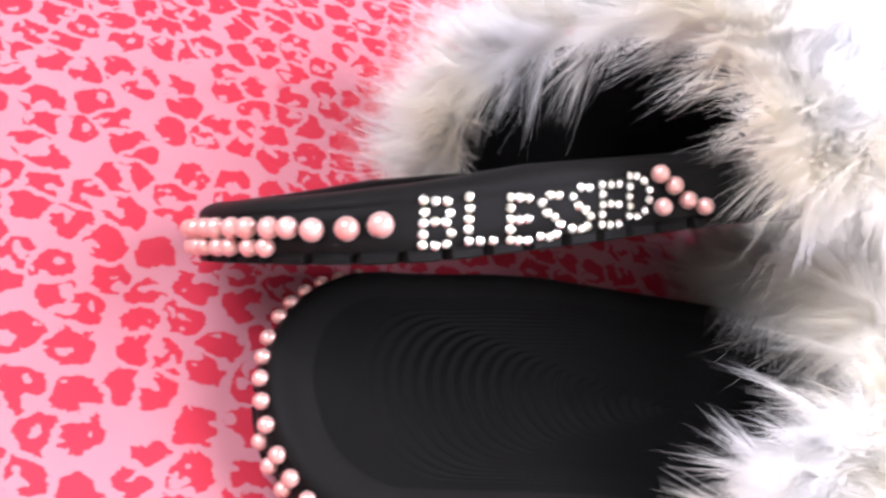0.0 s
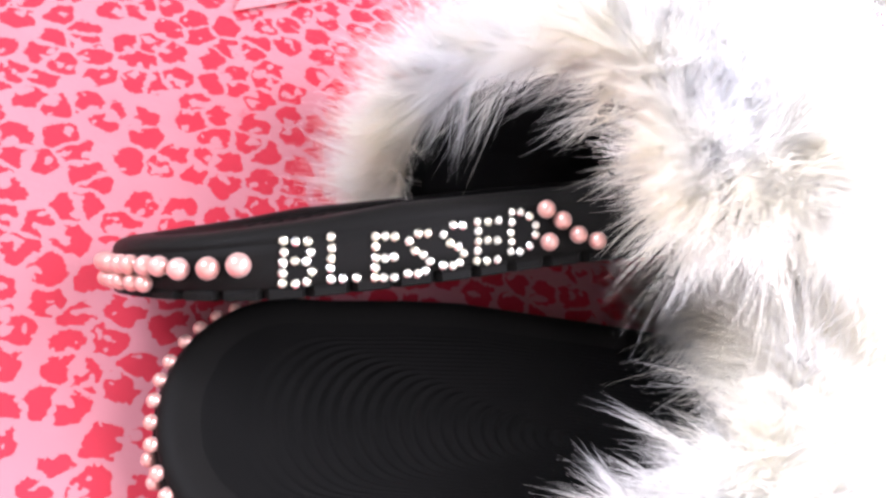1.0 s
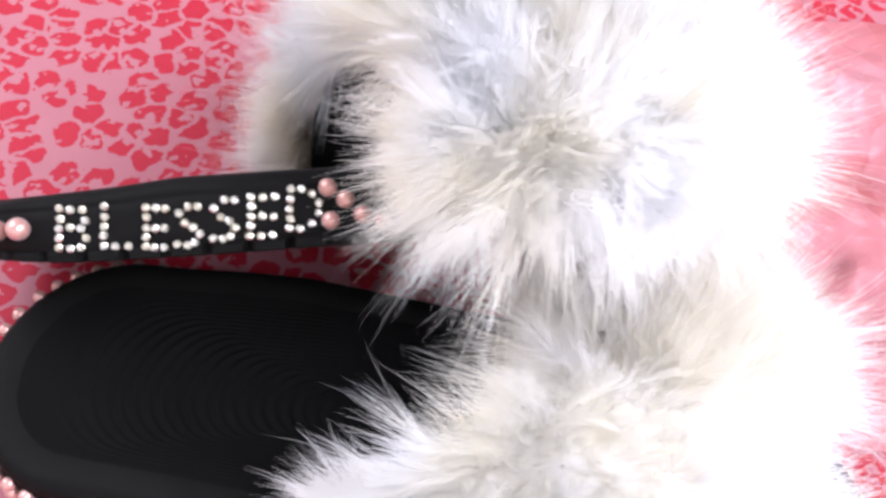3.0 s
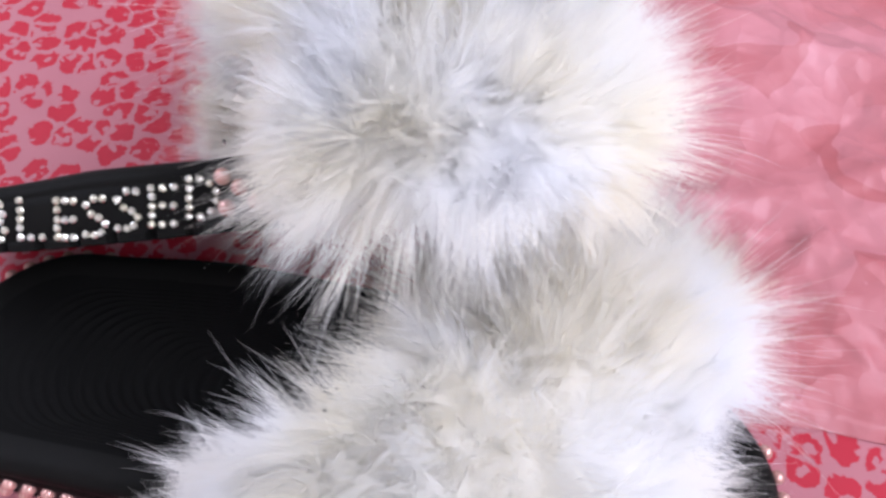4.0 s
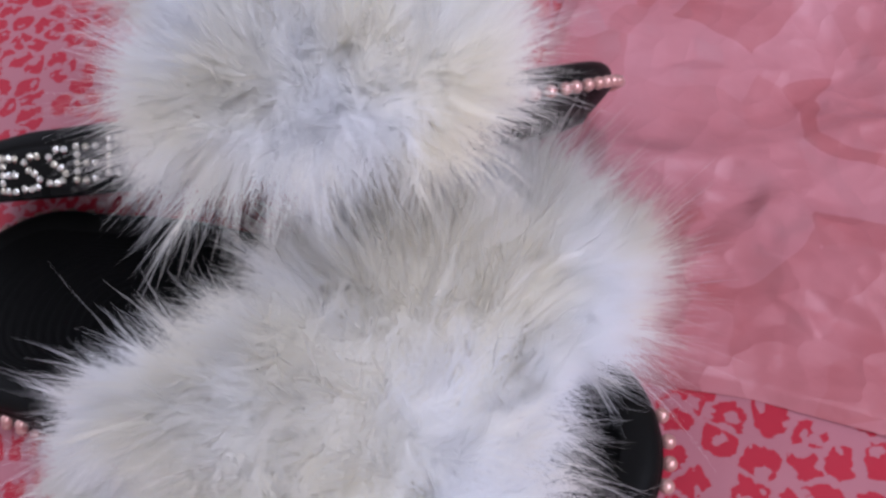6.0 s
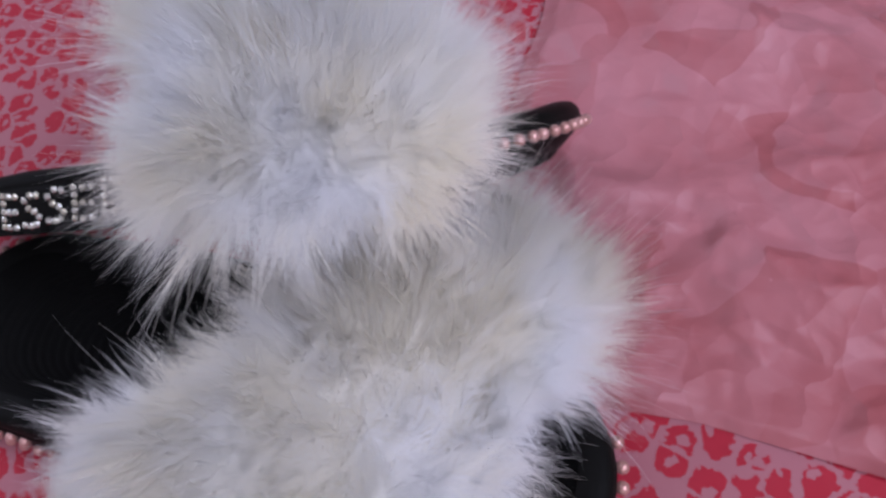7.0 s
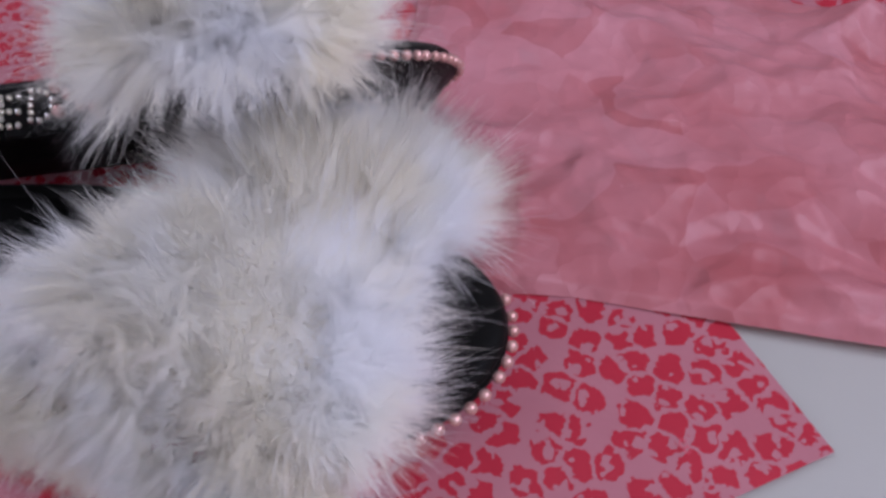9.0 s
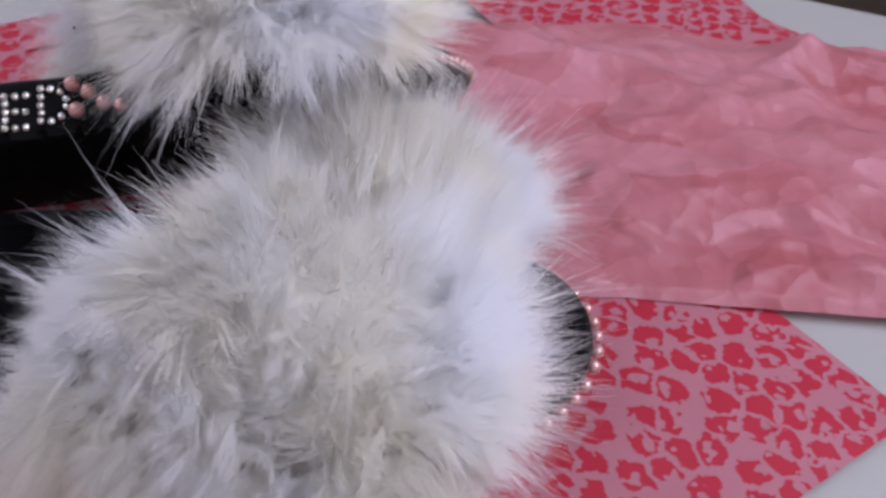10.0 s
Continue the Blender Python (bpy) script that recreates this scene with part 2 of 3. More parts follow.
# ---- table ----
def table():
    turn = -10.6
    t = tagged(new("table"), "white laminate table under pink tissue paper", "table")
    t.matrix_world = pose(0.36, 0.556, -0.0015, 0, 0, turn)
    part("tabletop", box_bm((-0.72, -0.90, -0.028), (0.72, 0.0, 0.0), 0.003), TABLE, t)
    for x in (-0.68, 0.64):
        for y in (-0.86, -0.08):
            part("leg", box_bm((x, y, -0.7385), (x + 0.04, y + 0.04, -0.028), 0.003), TABLE, t)


# ---- paper sheets ----
def sheet(name, corner, along, across, n, m, relief, mat, edge=None):
    """A sheet spanned from one corner by two edges, with a relief in metres."""
    verts = []
    for i in range(n):
        for j in range(m):
            a, b = i / (n - 1), j / (m - 1)
            x = corner[0] + along[0] * a + across[0] * b
            y = corner[1] + along[1] * a + across[1] * b
            if edge:
                dx, dy = edge(a, b)
                x, y = x + dx, y + dy
            verts.append((x, y, relief(x, y, a, b)))
    return mesh_ob(name, verts, grid_faces(n, m), mat)


def leopard_relief(x, y, a, b):
    z = 0.0018 * (noise.noise((x * 9, y * 9, 1.3)) + 1)
    z += 0.0006 * (noise.noise((x * 34, y * 34, 4.1)) + 1)
    return z * min(1, 0.3 + 6 * min(a, b))


KNOTS = np.random.default_rng(5).random((3, 64, 64))


def crumple(x, y):
    """Crushed paper: flat facets that meet in sharp creases, at three sizes, and a few long folds."""
    z = 0.0
    for k, (f, h) in enumerate(((15, 0.0150), (34, 0.0092), (76, 0.0034))):
        u = x * f + 0.85 * noise.noise((x * f * 0.5, y * f * 0.5, 7.7 + k)) + 0.35 * y * f + 20
        v = y * f + 0.85 * noise.noise((x * f * 0.5, y * f * 0.5, 2.2 + k)) - 0.45 * x * f + 20
        i, j = int(u), int(v)
        u, v = u - i, v - j
        g = KNOTS[k]
        a, b, c, d = (g[(i + p) % 64, (j + q) % 64] for p, q in ((0, 0), (1, 0), (0, 1), (1, 1)))
        z += h * (a + (b - a) * u + (c - a) * v if u + v < 1 else d + (c - d) * (1 - u) + (b - d) * (1 - v))
    for ax, ay, at, h in FOLDS:
        d = abs(ax * x + ay * y - at + 0.012 * noise.noise((x * 14, y * 14, at)))
        z += h * max(0.0, 1 - d / 0.010)
    return z


FOLDS = [(math.sin(a), math.cos(a), math.sin(a) * fx + math.cos(a) * fy, h) for a, fx, fy, h in
         ((0.15, 0.42, 0.262, 0.0022), (0.9, 0.38, 0.30, 0.0018), (-0.5, 0.33, 0.33, 0.0016), (0.3, 0.50, 0.35, 0.0022), (-1.0, 0.30, 0.26, 0.0015), (0.02, 0.40, 0.245, 0.0014))]


def rose_relief(x, y, a, b):
    rim = min(1.0, 14 * min(a, 1 - a, b, 1 - b) + 0.12) * min(1.0, 0.6 + 3.0 * a)
    return 0.0058 * min(1.0, 30 * min(a, 1 - a, b, 1 - b) + 0.45) + rim * max(0.0, crumple(x, y) - 0.0085 + 0.003 * noise.noise((x * 6, y * 6, 9.0)))


def papers():
    s = sheet("tissue_paper", (0.4265, 0.184), (-0.302, 0.302), (-0.42, -0.42), 120, 150, leopard_relief, LEOPARD)
    tagged(s, "pink tissue paper sheet printed with red leopard spots", "tissue paper")
    s = sheet("tissue_paper", (0.366, 0.538), (-0.25, 0.02), (0.16, -0.17), 70, 60,
              lambda x, y, a, b: 0.0012 + leopard_relief(x, y, a, b), LEOPARD,
              lambda a, b: (0.012 * noise.noise((b * 5, 0.3, a)), 0.012 * noise.noise((a * 7, 1.9, b))))
    tagged(s, "pink leopard print tissue sheet lying under plain rose tissue", "tissue paper")
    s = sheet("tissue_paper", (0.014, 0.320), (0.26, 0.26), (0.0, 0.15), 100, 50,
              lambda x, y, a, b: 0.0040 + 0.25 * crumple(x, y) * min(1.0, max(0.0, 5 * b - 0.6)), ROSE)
    tagged(s, "flat plain pink tissue paper beside the leopard sheet", "tissue paper")
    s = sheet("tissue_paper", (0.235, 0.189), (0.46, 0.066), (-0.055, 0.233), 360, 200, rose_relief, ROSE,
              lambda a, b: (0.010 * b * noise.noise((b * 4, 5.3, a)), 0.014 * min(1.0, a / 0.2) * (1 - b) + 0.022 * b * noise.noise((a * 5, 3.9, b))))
    tagged(s, "crumpled plain rose tissue paper over the leopard sheet", "tissue paper")


# ---- sandals ----
LEN = 0.2665
SHAPE = {"heel": 1.092, "toe": 1.135, "waist": 0.0, "ball": 0.0}   # width factors, and how far the wearer's inner side swells out


def rounding(x):
    """How the sole narrows towards its two ends, from 0 to 1."""
    rh, rt = 0.037, 0.062
    e = 1.0
    if x < rh:
        e = max(0.0, 1 - ((rh - x) / rh) ** 2.2) ** 0.5
    if x > LEN - rt:
        e = max(0.0, 1 - ((x - LEN + rt) / rt) ** 2.1) ** 0.5
    return e


def half(x, far=False):
    """The sole's width from its axis to one side, x metres from the heel's end; the far side takes what the near one leaves of the whole width."""
    s, e = x / LEN, rounding(x)
    near = float(np.interp(s, (0, 0.15, 0.38, 0.55, 0.72, 0.85, 1), (0.0355, 0.0365, 0.0350, 0.0390, 0.0430, 0.0430, 0.041)))
    other = float(np.interp(s, (0, 0.15, 0.32, 0.55, 0.72, 0.85, 1), (0.0355, 0.0378, 0.0435, 0.0445, 0.0440, 0.0430, 0.041)))
    whole = (near + other) * (1.092 + 0.043 * s) * e
    near = near * (SHAPE["heel"] + (SHAPE["toe"] - SHAPE["heel"]) * s) * e
    if e > 0:
        near += SHAPE["waist"] * math.exp(-((s - 0.327) / 0.155) ** 2) + SHAPE["ball"] * math.exp(-((s - 0.638) / 0.155) ** 2)
    return whole - near if far else near


def middle(x):
    return (half(x, True) - half(x)) / 2


def spring(x):
    """How far the sole lifts at toe and heel."""
    return 0.007 * max(0.0, (x / LEN - 0.72) / 0.28) ** 2 + 0.0035 * max(0.0, (0.2 - x / LEN) / 0.2) ** 2


def tuck(x, up):
    """How far the wall draws in towards its foot at the toe."""
    f = min(1.0, max(0.0, (x / LEN - 0.68) / 0.3))
    return 0.016 * f * f * (3 - 2 * f) * max(0.0, 0.8 - up)


def thick(x):
    return float(np.interp(x / LEN, (0, 0.1, 0.25, 0.7, 1), (0.0115, 0.0138, 0.0165, 0.0168, 0.0160)))


def outline(n):
    """Points of the sole's edge, evenly spaced, with outward normals; it starts at the heel and runs along the -y side."""
    xs = [LEN * (1 - math.cos(math.pi * i / 400)) / 2 for i in range(401)]
    loop = [(x, -half(x)) for x in xs] + [(x, half(x, True)) for x in reversed(xs[1:-1])]
    p = np.array(loop + loop[:1])
    step = np.r_[0, np.cumsum(np.hypot(*np.diff(p, axis=0).T))]
    at = np.linspace(0, step[-1], n, endpoint=False)
    q = np.stack([np.interp(at, step, p[:, 0]), np.interp(at, step, p[:, 1])], 1)
    d = np.roll(q, -1, 0) - np.roll(q, 1, 0)
    nrm = np.stack([d[:, 1], -d[:, 0]], 1) / np.hypot(*d.T)[:, None]
    return q, nrm


def ring_faces(k, n):
    return [(r * n + i, r * n + (i + 1) % n, (r + 1) * n + (i + 1) % n, (r + 1) * n + i) for r in range(k - 1) for i in range(n)]


def sole_parts(thing):
    n = 200
    q, nrm = outline(n)
    # midsole wall and rolled rim
    rows = []
    for inset, up in ((0.0012, 0.20), (0.0002, 0.26), (0.0, 0.5), (0.0, 0.8), (0.0002, 0.96), (0.0010, 1.0), (0.0007, 1.03), (0.0011, 1.12), (0.0020, 1.21),
                      (0.0036, 1.28), (0.0056, 1.315), (0.0078, 1.32), (0.0100, 1.31), (0.0120, 1.29)):
        for (x, y), (nx, ny) in zip(q, nrm):
            d = inset + tuck(x, up)
            rows.append((x - nx * d, y - ny * d, spring(x) + thick(x) * up))
    mesh_ob("midsole", rows, ring_faces(14, n), RUBBER, thing, "black rubber side wall with a rolled rim")
    # outsole with notches along its edge
    n = 400
    q, nrm = outline(n)
    verts = []
    for up, inset in ((0.0, 0.010), (0.0, 0.0015), (0.03, 0.0), (0.15, 0.0), (0.27, 0.0012)):
        for i, ((x, y), (nx, ny)) in enumerate(zip(q, nrm)):
            cut = i % 7 == 0 and inset < 0.005 and up < 0.2
            d = inset + (0.003 if cut else 0.0) + tuck(x, up)
            verts.append((x - nx * d, y - ny * d, spring(x) + thick(x) * up))
    faces = ring_faces(5, n)
    faces.append(tuple(reversed(range(n))))
    mesh_ob("outsole", verts, faces, RUBBER, thing, "black outsole with a notched edge", smooth=False)
    # footbed: a shallow dish with fine ridges that follow the heel
    n = 200
    q, nrm = outline(n)
    verts = []
    rings = 110
    for r in range(rings):
        f = r / (rings - 1)
        k = 1 - f
        for (x, y), (nx, ny) in zip(q, nrm):
            x1, y1 = x - nx * 0.0115, y - ny * 0.0115
            cx = min(max(x1, 0.125), LEN - 0.085)
            mid = middle(cx)
            x2, y2 = cx + (x1 - cx) * k, mid + (y1 - mid) * k
            ridge = 0.00048 * (1 if r % 4 < 2 else -1) * min(1.0, max(0.0, (r - 8) / 26))
            dish = 0.0030 * (1 - k * k)
            verts.append((x2, y2, spring(x2) + thick(x2) * 1.292 - dish + ridge))
    mesh_ob("footbed", verts, ring_faces(rings, n), FOOTBED, thing, "black footbed with fine contour ridges")


def side(x, z, off, sign=-1):
    """The place and the facing on the side wall at x metres from the heel and z up the wall."""
    h, e = half(x), 0.0008
    dx, dy = 2 * e, half(x + e) - half(max(0.0, x - e))
    nx, ny = -dy, dx
    ln = math.hypot(nx, ny)
    nx, ny = nx / ln, sign * ny / ln
    return Vector((x + nx * off, sign * h + ny * off, spring(x) + z)), Vector((nx, ny, 0))


def pearl_mesh():
    bm = bmesh.new()
    bmesh.ops.create_uvsphere(bm, u_segments=14, v_segments=9, radius=1.0)
    me = bpy.data.meshes.new("pearl")
    bm.to_mesh(me)
    bm.free()
    me.materials.append(PEARL)
    me.polygons.foreach_set("use_smooth", [True] * len(me.polygons))
    return me


def stone_mesh():
    """A cut stone: eight sides, a crown of facets and a flat table on top; it faces +z."""
    verts = [(math.cos(a) * r, math.sin(a) * r, z) for r, z, s in ((1, 0, 0), (1, 0.25, 0), (0.62, 0.72, 0.5)) for a in [(i + s) * math.pi / 4 for i in range(8)]]
    verts.append((0, 0, 0.86))
    faces = ring_faces(3, 8) + [(16 + i, 16 + (i + 1) % 8, 24) for i in range(8)]
    me = bpy.data.meshes.new("rhinestone")
    me.from_pydata(verts, [], faces)
    me.materials.append(STONE)
    return me


PEARL_MESH, STONE_MESH = pearl_mesh(), stone_mesh()


def pearl(thing, place, r):
    ob = new("pearl", PEARL_MESH)
    ob.parent, ob.location, ob.scale = thing, place, (r, r, r)
    ob.rotation_euler = (random.random() * 3, random.random() * 3, 0)


def stone(thing, place, facing, r):
    ob = new("rhinestone", STONE_MESH)
    ob.parent, ob.scale = thing, (r, r, r)
    q = facing.to_track_quat("Z", "Y") @ Euler((random.gauss(0, 0.06), random.gauss(0, 0.06), random.random())).to_quaternion()
    ob.location, ob.rotation_euler = place, q.to_euler()


LETTERS = {
    "B": ((0, 4), (1, 4), (2, 4), (0, 3), (2.3, 3), (0, 2), (1, 2.1), (1.9, 2.1), (0, 1), (2.4, 1.1), (0, 0), (1, 0), (2, 0.1)),
    "L": ((0, 4), (0, 3), (0, 2), (0, 1), (0, 0), (1, 0), (2, 0)),
    "E": ((0, 4), (1, 4), (2, 4), (0, 3), (0, 2), (1, 2), (2, 2), (0, 1), (0, 0), (1, 0), (2, 0)),
    "S": ((1, 4), (2, 4), (0, 3.2), (0.6, 2.3), (1.5, 1.9), (2.2, 1.2), (1.8, 0.3), (1, 0), (0, 0.1)),
    "D": ((0, 4), (0, 3), (0, 2), (0, 1), (0, 0), (1, 4), (2, 3.6), (2.6, 2.7), (2.6, 1.6), (2, 0.5), (1, 0)),
}
WORD = (("B", 0.0332, 0.0041, 0.00290), ("L", 0.0450, 0.0042, 0.00305), ("E", 0.0558, 0.0033, 0.00235), ("S", 0.0643, 0.0033, 0.00250),
        ("S", 0.0737, 0.0043, 0.00265), ("E", 0.0834, 0.0045, 0.00300), ("D", 0.0941, 0.0058, 0.00290))   # foot of each letter along and up the wall, and its step


def writing(thing):
    for letter, x, foot, step in WORD:
        for a, b in LETTERS[letter]:
            z = foot + 0.00262 * b - 0.00022 * a
            xx = x + step * a + 0.0003 * b
            place, face = side(xx + random.gauss(0, 0.0001), z + random.gauss(0, 0.0001), 0.0)
            stone(thing, place, face, 0.00122)


def pearls(thing, near):
    """Pearl rows round the heel and the toe, and a small cluster beside the word."""
    q, nrm = outline(400)
    run = np.r_[0, np.cumsum(np.hypot(*np.diff(np.r_[q, q[:1]], axis=0).T))]
    total = run[-1]

    def along(s, z, r, proud=0.7):
        i = int(round((s % total) / total * 400)) % 400
        (x, y), (nx, ny) = q[i], nrm[i]
        d = tuck(x, z / thick(x))
        pearl(thing, (x + nx * (r * proud - d), y + ny * (r * proud - d), spring(x) + z), r)

    tip = float(run[int(np.argmax(q[:, 0]))])
    if near:
        for x, z, r in ((0.0242, 0.0094, 0.0032), (0.0180, 0.0087, 0.0030), (0.0123, 0.0085, 0.0029)):
            place, face = side(x, z, r * 0.7)
            pearl(thing, place, r)
        turn = float(run[int(np.argmin(np.abs(q[:200, 0] - 0.0123)))])
        for i in range(1, 16):
            along(turn - i * 0.0057, 0.0090, 0.0027)
        for i in range(-5, 5):
            along(0.0020 + i * 0.0056, 0.0044, 0.0024)
        for x, z in ((0.1052, 0.0163), (0.1098, 0.0128), (0.1142, 0.0084), (0.1054, 0.0073), (0.1195, 0.0062)):
            place, face = side(x, z, 0.0019)
            pearl(thing, place, 0.0026)
        for i in range(-15, 12):
            along(tip + i * 0.0061, 0.0135, 0.0022)
    else:
        for i in range(-9, 14):
            along(i * 0.0066, 0.0115, 0.0022, 0.25)
        for i in range(2, 18):
            along(i * 0.0062 + 0.002, 0.0062, 0.0022, 0.5)
        for i in range(-16, 4):
            along(tip + i * 0.0066, 0.0135, 0.0023)


STRAP = {"heel": (), "toe": ()}   # where the strap's two edges lie along the sole, from the -y side over the top to the +y side


def arch(s, angle, out=0.0):
    """A point of the strap's arch; s runs from its heel edge to its toe edge, the angle from -90 to 90 degrees, from side to side."""
    c, t = math.cos(angle), math.sin(angle)
    x0 = float(np.interp(t, (-1, -0.6, -0.2, 0.25, 1), STRAP["heel"]))
    x1 = float(np.interp(t, (-1, -0.5, 0.1, 0.6, 1), STRAP["toe"]))
    x = x0 + (x1 - x0) * s
    w = (half(x) + half(x, True)) / 2 + 0.003
    top = 0.056 - 0.033 * s
    y = middle(x) + (w + out) * math.copysign(abs(t) ** 0.8, t)
    z = 0.010 + (top - 0.010 + out) * abs(c) ** 0.85
    n = Vector((0, t / w, c / top)).normalized()
    return Vector((x, y, z)), n


def strap(thing):
    n, m, verts = 33, 9, []
    for level in (0.0, 0.0035):
        for i in range(n):
            a = radians(-90 + 180 * i / (n - 1))
            for j in range(m):
                p, _ = arch(j / (m - 1), a, level)
                verts.append(tuple(p))
    k = n * m
    inner = [tuple(reversed(f)) for f in grid_faces(n, m)]
    outer = [tuple(v + k for v in f) for f in grid_faces(n, m)]
    rim = []
    for i in range(n - 1):
        for j in (0, m - 1):
            a, b = i * m + j, (i + 1) * m + j
            rim.append((a, b, b + k, a + k) if j == 0 else (b, a, a + k, b + k))
    for j in range(m - 1):
        for i in (0, n - 1):
            a, b = i * m + j, i * m + j + 1
            rim.append((b, a, a + k, b + k) if i == 0 else (a, b, b + k, a + k))
    mesh_ob("strap", verts, inner + outer + rim, LINING, thing, "black strap under white feathers")


def core(thing, seed):
    """The dense inner body of the down, lumpy, over the strap."""
    n, m, verts = 71, 35, []
    for i in range(n):
        a = radians(-90 + 180 * i / (n - 1))
        for j in range(m):
            s = j / (m - 1)
            swell = math.sin(math.pi * s) ** 0.5 * min(1.0, 5 * min(i, n - 1 - i) / (n - 1) + 0.25)
            p, nv = arch(0.02 + 0.96 * s, a, 0.0038)
            swell *= 1 - 0.3 * math.sin(a) ** 2
            lump = noise.noise((p.x * 40, p.y * 40 + seed, p.z * 40)) * 0.6 + noise.noise((p.x * 110, p.y * 110, p.z * 110 + seed)) * 0.35
            p = p + nv * (0.0100 * swell * (1 + lump))
            p.x += (s - 0.35) * 0.028 * swell
            verts.append(tuple(p))
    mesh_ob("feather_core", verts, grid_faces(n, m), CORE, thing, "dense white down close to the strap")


def feathers(thing, seed, world_m, plumes, per, reach, droop):
    """Marabou down: soft plumes rooted on the strap, each a bent quill from which fine tapering barbs sweep out and sag."""
    rng = np.random.default_rng(seed)
    sag = np.array(world_m.to_3x3().inverted() @ Vector((0, 0, -1)))
    roots, ways, outs = [], [], []
    for _ in range(plumes):
        s = rng.random() ** 0.9
        pick = rng.random()
        lip = pick < 0.20
        s = s * 0.10 if lip else 1 - s * 0.1 if pick < 0.27 else s
        a = radians(rng.uniform(-90, 90))
        hang = rng.random() < 0.22
        if hang:
            a = radians(rng.uniform(70, 90)) * (1 if rng.random() < 0.35 else -1)
            s, lip = s * 0.8, False
        edge = math.sin(math.pi * s) ** 0.5
        p, nv = arch(s, a, 0.004 + 0.015 * edge * (1 - 0.3 * math.sin(a) ** 2))
        p.x += (s - 0.35) * 0.024 * edge
        flow = noise.noise_vector(p * 26 + Vector((seed, 0, 0)))
        w = np.array(nv) + np.array(((s - 0.42) * (1.2 if s < 0.42 else 1.6), 0, 0)) + 0.42 * np.array(flow) + rng.normal(0, 0.16, 3)
        if hang:
            w += np.array((-rng.uniform(0.0, 0.8), 0, 0)) + sag * rng.uniform(0.2, 1.1)
        if lip:
            w += np.array((-0.25, 0, 0)) - np.array(nv) * rng.uniform(0.0, 1.7 if math.sin(a) > 0.1 else 1.1)
        else:
            w += np.array(nv) * max(0.0, 0.4 - float(np.dot(w, nv)))
        roots.append(tuple(p))
        ways.append(w / np.linalg.norm(w))
        outs.append(tuple(nv))
    roots, ways, outs = np.array(roots), np.array(ways), np.array(outs)
    # the quills
    swing = np.array([noise.noise(Vector(r) * 48 + Vector((seed, 0, 0))) for r in roots])
    size = reach * rng.uniform(0.75, 1.15, plumes) * (1 + 0.5 * swing) * (1 + droop * (outs[:, 1] < -0.55))
    bend = rng.normal(0, 0.34, (plumes, 3)) + sag * rng.uniform(0.0, 0.35, plumes)[:, None]
    cross = np.cross(ways, rng.normal(0, 1, (plumes, 3)))
    cross /= np.linalg.norm(cross, axis=1)[:, None]
    # the barbs along them
    own = np.repeat(np.arange(plumes), per)
    k = len(own)
    v = rng.random(k) ** 0.8
    start = roots[own] + size[own, None] * (ways[own] * (0.62 * v)[:, None] + bend[own] * (0.5 * v * v)[:, None])
    quill = ways[own] + bend[own] * (1.1 * v)[:, None]
    quill /= np.linalg.norm(quill, axis=1)[:, None]
    flat = cross[own] * np.where(rng.random(k) < 0.5, 1.0, -1.0)[:, None] * rng.uniform(0.25, 0.95, k)[:, None] + rng.normal(0, 0.20, (k, 3))
    d = quill + flat * (1.0 - 0.45 * v)[:, None]
    d /= np.linalg.norm(d, axis=1)[:, None]
    ln = size[own] * rng.uniform(0.50, 0.95, k) * (1.05 - 0.25 * v) * np.where(rng.random(k) < 0.03, 1.45, 1.0)
    curl = 0.55 * quill - 0.45 * flat + rng.normal(0, 0.22, (k, 3)) + sag * rng.uniform(0.05, 0.5, k)[:, None] + bend[own] * 0.4
    seg = 4
    us = np.linspace(0, 1, seg + 1)
    pts = np.stack([start + ln[:, None] * (d * u + curl * u * u * 0.5) for u in us], 1)
    # nothing sinks into the table
    m3, t3 = np.array(world_m.to_3x3()), np.array(world_m.translation)
    w = pts @ m3.T + t3
    floor_z = 0.0045 + 0.004 * rng.random(k)[:, None]
    w[:, :, 2] = np.where(w[:, :, 2] < floor_z, floor_z + 0.15 * (w[:, :, 2] - floor_z).clip(-0.02, 0), w[:, :, 2])
    pts = (w - t3) @ np.linalg.inv(m3).T
    tan = np.gradient(pts, axis=1)
    face = 0.75 * outs[own] + 0.3 * ways[own] - 0.65 * sag + rng.normal(0, 0.10, (k, 3))
    face /= np.linalg.norm(face, axis=1)[:, None]
    wide = np.cross(face[:, None, :] + rng.normal(0, 0.25, (k, 1, 3)), tan)
    wide /= np.linalg.norm(wide, axis=2)[:, :, None] + 1e-9
    wd = rng.uniform(0.00005, 0.00011, k)[:, None] * np.array([1.0, 1.0, 0.78, 0.5])[None, :]
    left, right = pts[:, :seg] - wide[:, :seg] * wd[:, :, None], pts[:, :seg] + wide[:, :seg] * wd[:, :, None]
    verts = np.concatenate([np.stack([left, right], 2).reshape(k, seg * 2, 3), pts[:, seg:]], 1)
    per_v = seg * 2 + 1
    quads = np.array([(2 * i, 2 * i + 2, 2 * i + 3, 2 * i + 1) for i in range(seg - 1)])
    base = (np.arange(k) * per_v)[:, None]
    qi = (base[:, :, None] + quads[None]).reshape(k, -1)
    ti = base + np.array((2 * seg - 2, 2 * seg, 2 * seg - 1))[None]
    loops = np.concatenate([qi, ti], 1).ravel()
    sizes = np.tile(np.array([4] * (seg - 1) + [3]), k)
    me = bpy.data.meshes.new("feather_trim")
    me.vertices.add(k * per_v)
    me.vertices.foreach_set("co", verts.ravel())
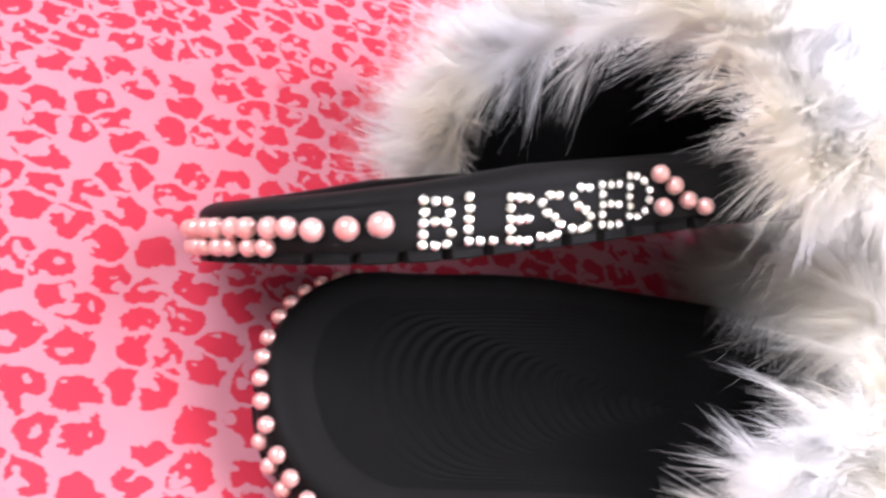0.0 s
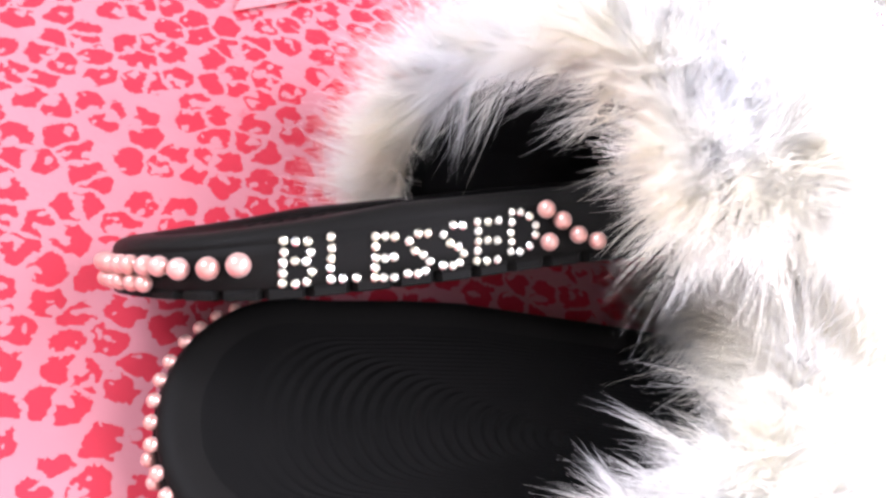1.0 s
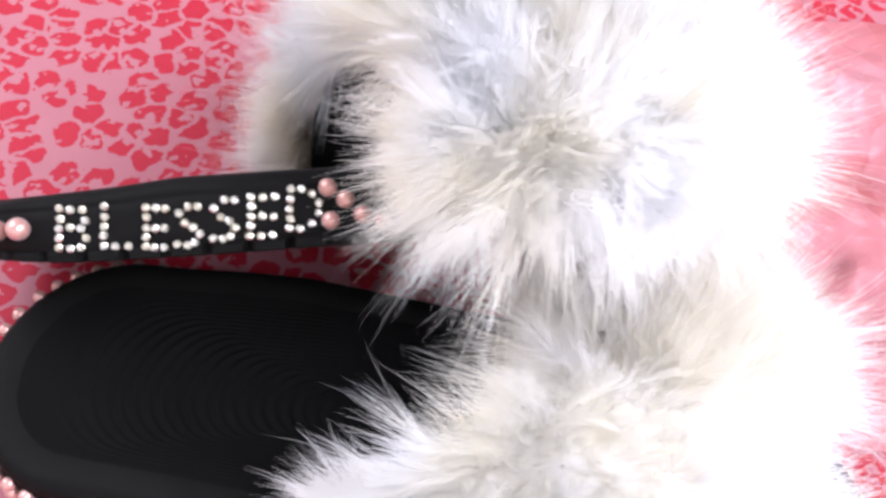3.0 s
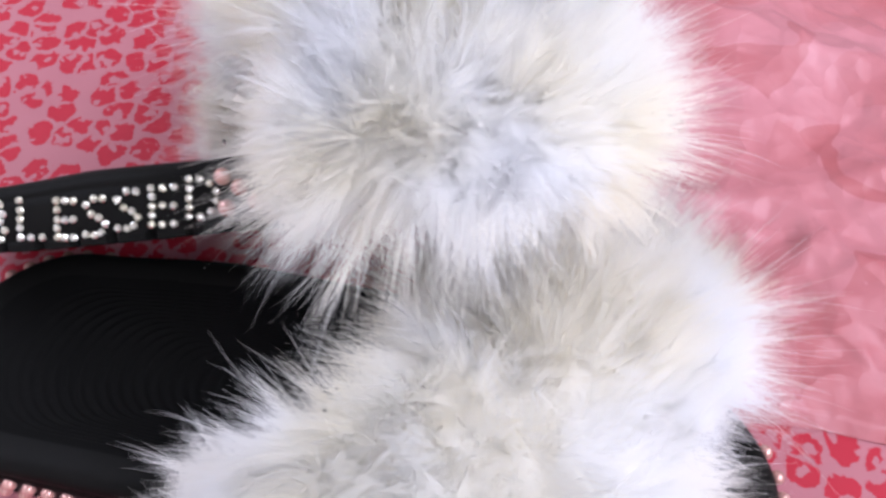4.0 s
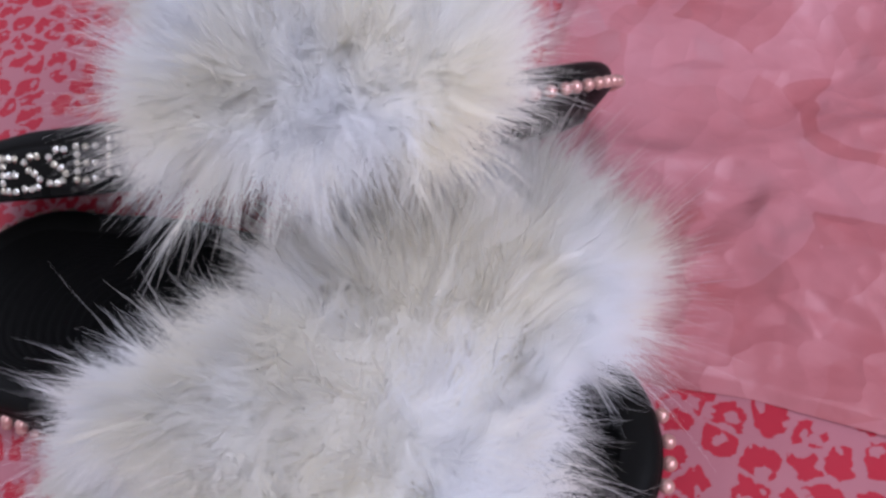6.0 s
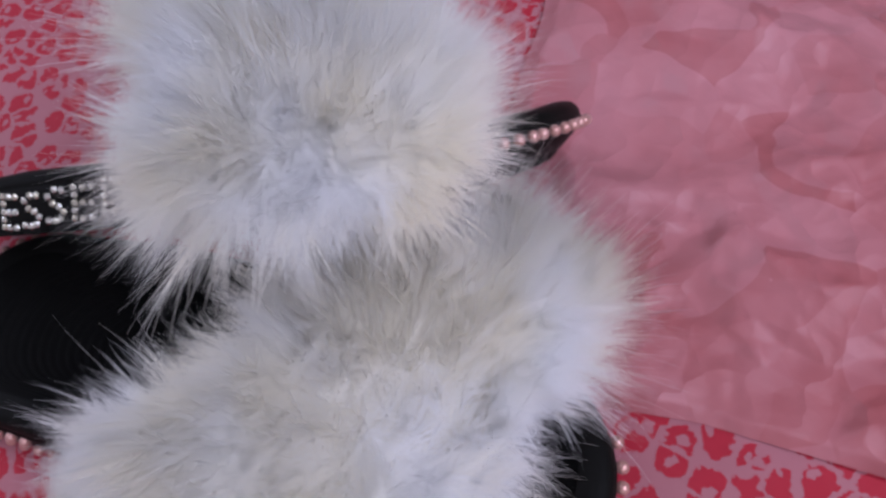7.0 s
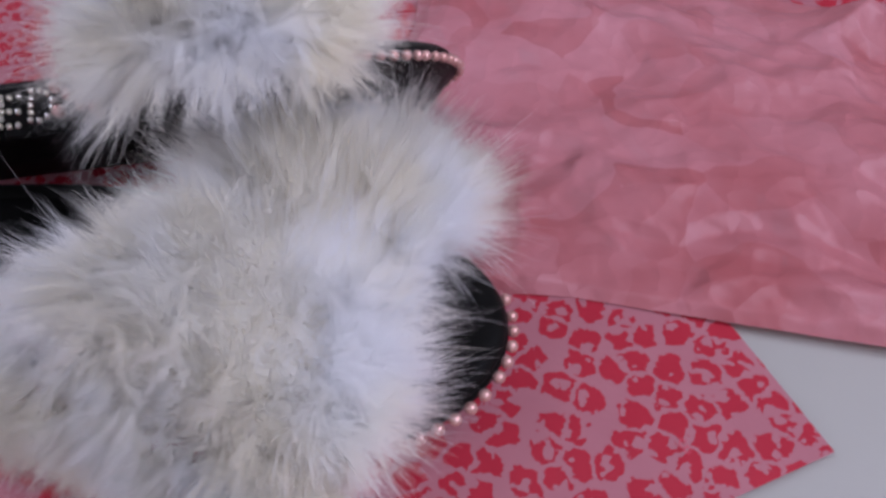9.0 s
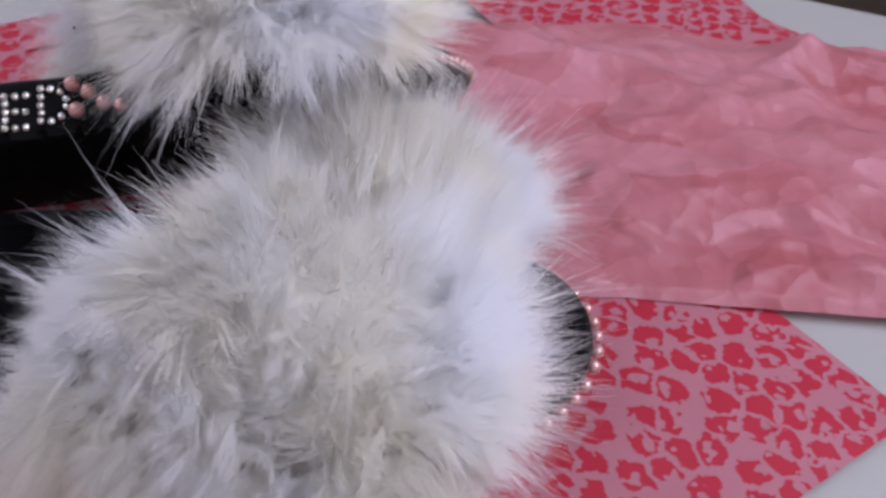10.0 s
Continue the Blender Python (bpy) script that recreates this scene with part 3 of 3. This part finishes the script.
    me.loops.add(len(loops))
    me.loops.foreach_set("vertex_index", loops.astype(np.int32))
    me.polygons.add(len(sizes))
    me.polygons.foreach_set("loop_start", np.r_[0, np.cumsum(sizes)[:-1]].astype(np.int32))
    me.update(calc_edges=True)
    me.polygons.foreach_set("use_smooth", [True] * len(me.polygons))
    # down shades as one soft mass: each barb takes the facing of the fluff that it lies in
    me.normals_split_custom_set_from_vertices(np.repeat(face, per_v, 0))
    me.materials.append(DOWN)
    ob = new("feather_trim", me)
    ob.parent = thing
    tagged(ob, "fluffy white marabou feathers", kind="stuff")


def sandal(label, m, near, seed, length, shape, heel_edge, toe_edge, droop):
    global LEN
    LEN = length
    SHAPE.update(shape)
    STRAP.update(heel=heel_edge, toe=toe_edge)
    s = tagged(new("slide_sandal"), label, "sandal", "pair of sandals")
    s.matrix_world = m
    sole_parts(s)
    strap(s)
    pearls(s, near)
    if near:
        writing(s)
    core(s, seed)
    feathers(s, seed, m, 3000, 56, 0.0255, droop)
    return s


room()
table()
papers()
FLAT = pose(0.0501, 0.1304, 0.0037, 0, 0.3, 8.92)
sandal("black slide sandal with white feathers and pearls, lying flat", FLAT, False, 11, 0.2665,
       {"heel": 1.092, "toe": 1.135, "waist": 0.0, "ball": 0.0}, (0.112, 0.124, 0.160, 0.176, 0.176), (0.212, 0.224, 0.222, 0.227, 0.224), -0.36)
a = Vector((0.8535, 0.5199, -0.0334)).normalized()
u = Vector((-0.3844, 0.6717, 0.6333))
u = (u - a * u.dot(a)).normalized()
LEANING = Matrix.Translation((0.0314, 0.1509, 0.0267)) @ Matrix((a, u.cross(a), u)).transposed().to_4x4()
sandal("black feathered slide sandal tipped on its side, crystal word along edge", LEANING, True, 23, 0.2593,
       {"heel": 1.1787, "toe": 1.4452, "waist": 0.0111, "ball": 0.0284}, (0.138, 0.135, 0.126, 0.118, 0.108), (0.202, 0.198, 0.197, 0.198, 0.199), -0.12)


def curl_mark(x, y, turn):
    """A small printed curl on the leopard sheet."""
    bm = bmesh.new()
    for cx, cy, r in ((0.0, 0.0012, 0.0016), (0.0006, -0.0014, 0.0013)):
        ring = []
        for i in range(15):
            a = radians(20 + 310 * i / 14)
            ring.append([bm.verts.new((cx + math.cos(a) * q, cy + math.sin(a) * q, 0.0)) for q in (r, r - 0.00035)])
        for p, q in zip(ring, ring[1:]):
            bm.faces.new((p[0], p[1], q[1], q[0]))
    ob = part("printed_mark", bm, PRINT)
    ob.matrix_world = pose(x, y, leopard_relief(x, y, 1, 1) + 0.0012, 0, 0, turn)
    tagged(ob, "small red curled mark printed on leopard tissue", "printed mark")


curl_mark(0.379, 0.166, 30)
curl_mark(0.036, 0.263, -20)

bm = bmesh.new()
bmesh.ops.create_uvsphere(bm, u_segments=8, v_segments=6, radius=1.0)
for v in bm.verts:
    v.co = Vector((v.co.x * 0.0011, v.co.y * 0.0004, v.co.z * 0.0003 + 0.0003 * math.sin(v.co.x * 2)))
fleck = part("fleck", bm, SPECK, None, "", True)
fleck.matrix_world = pose(0.144, 0.181, 0.102, 20, 10, -40)
tagged(fleck, "tiny dark fleck caught in white feathers", "fleck")
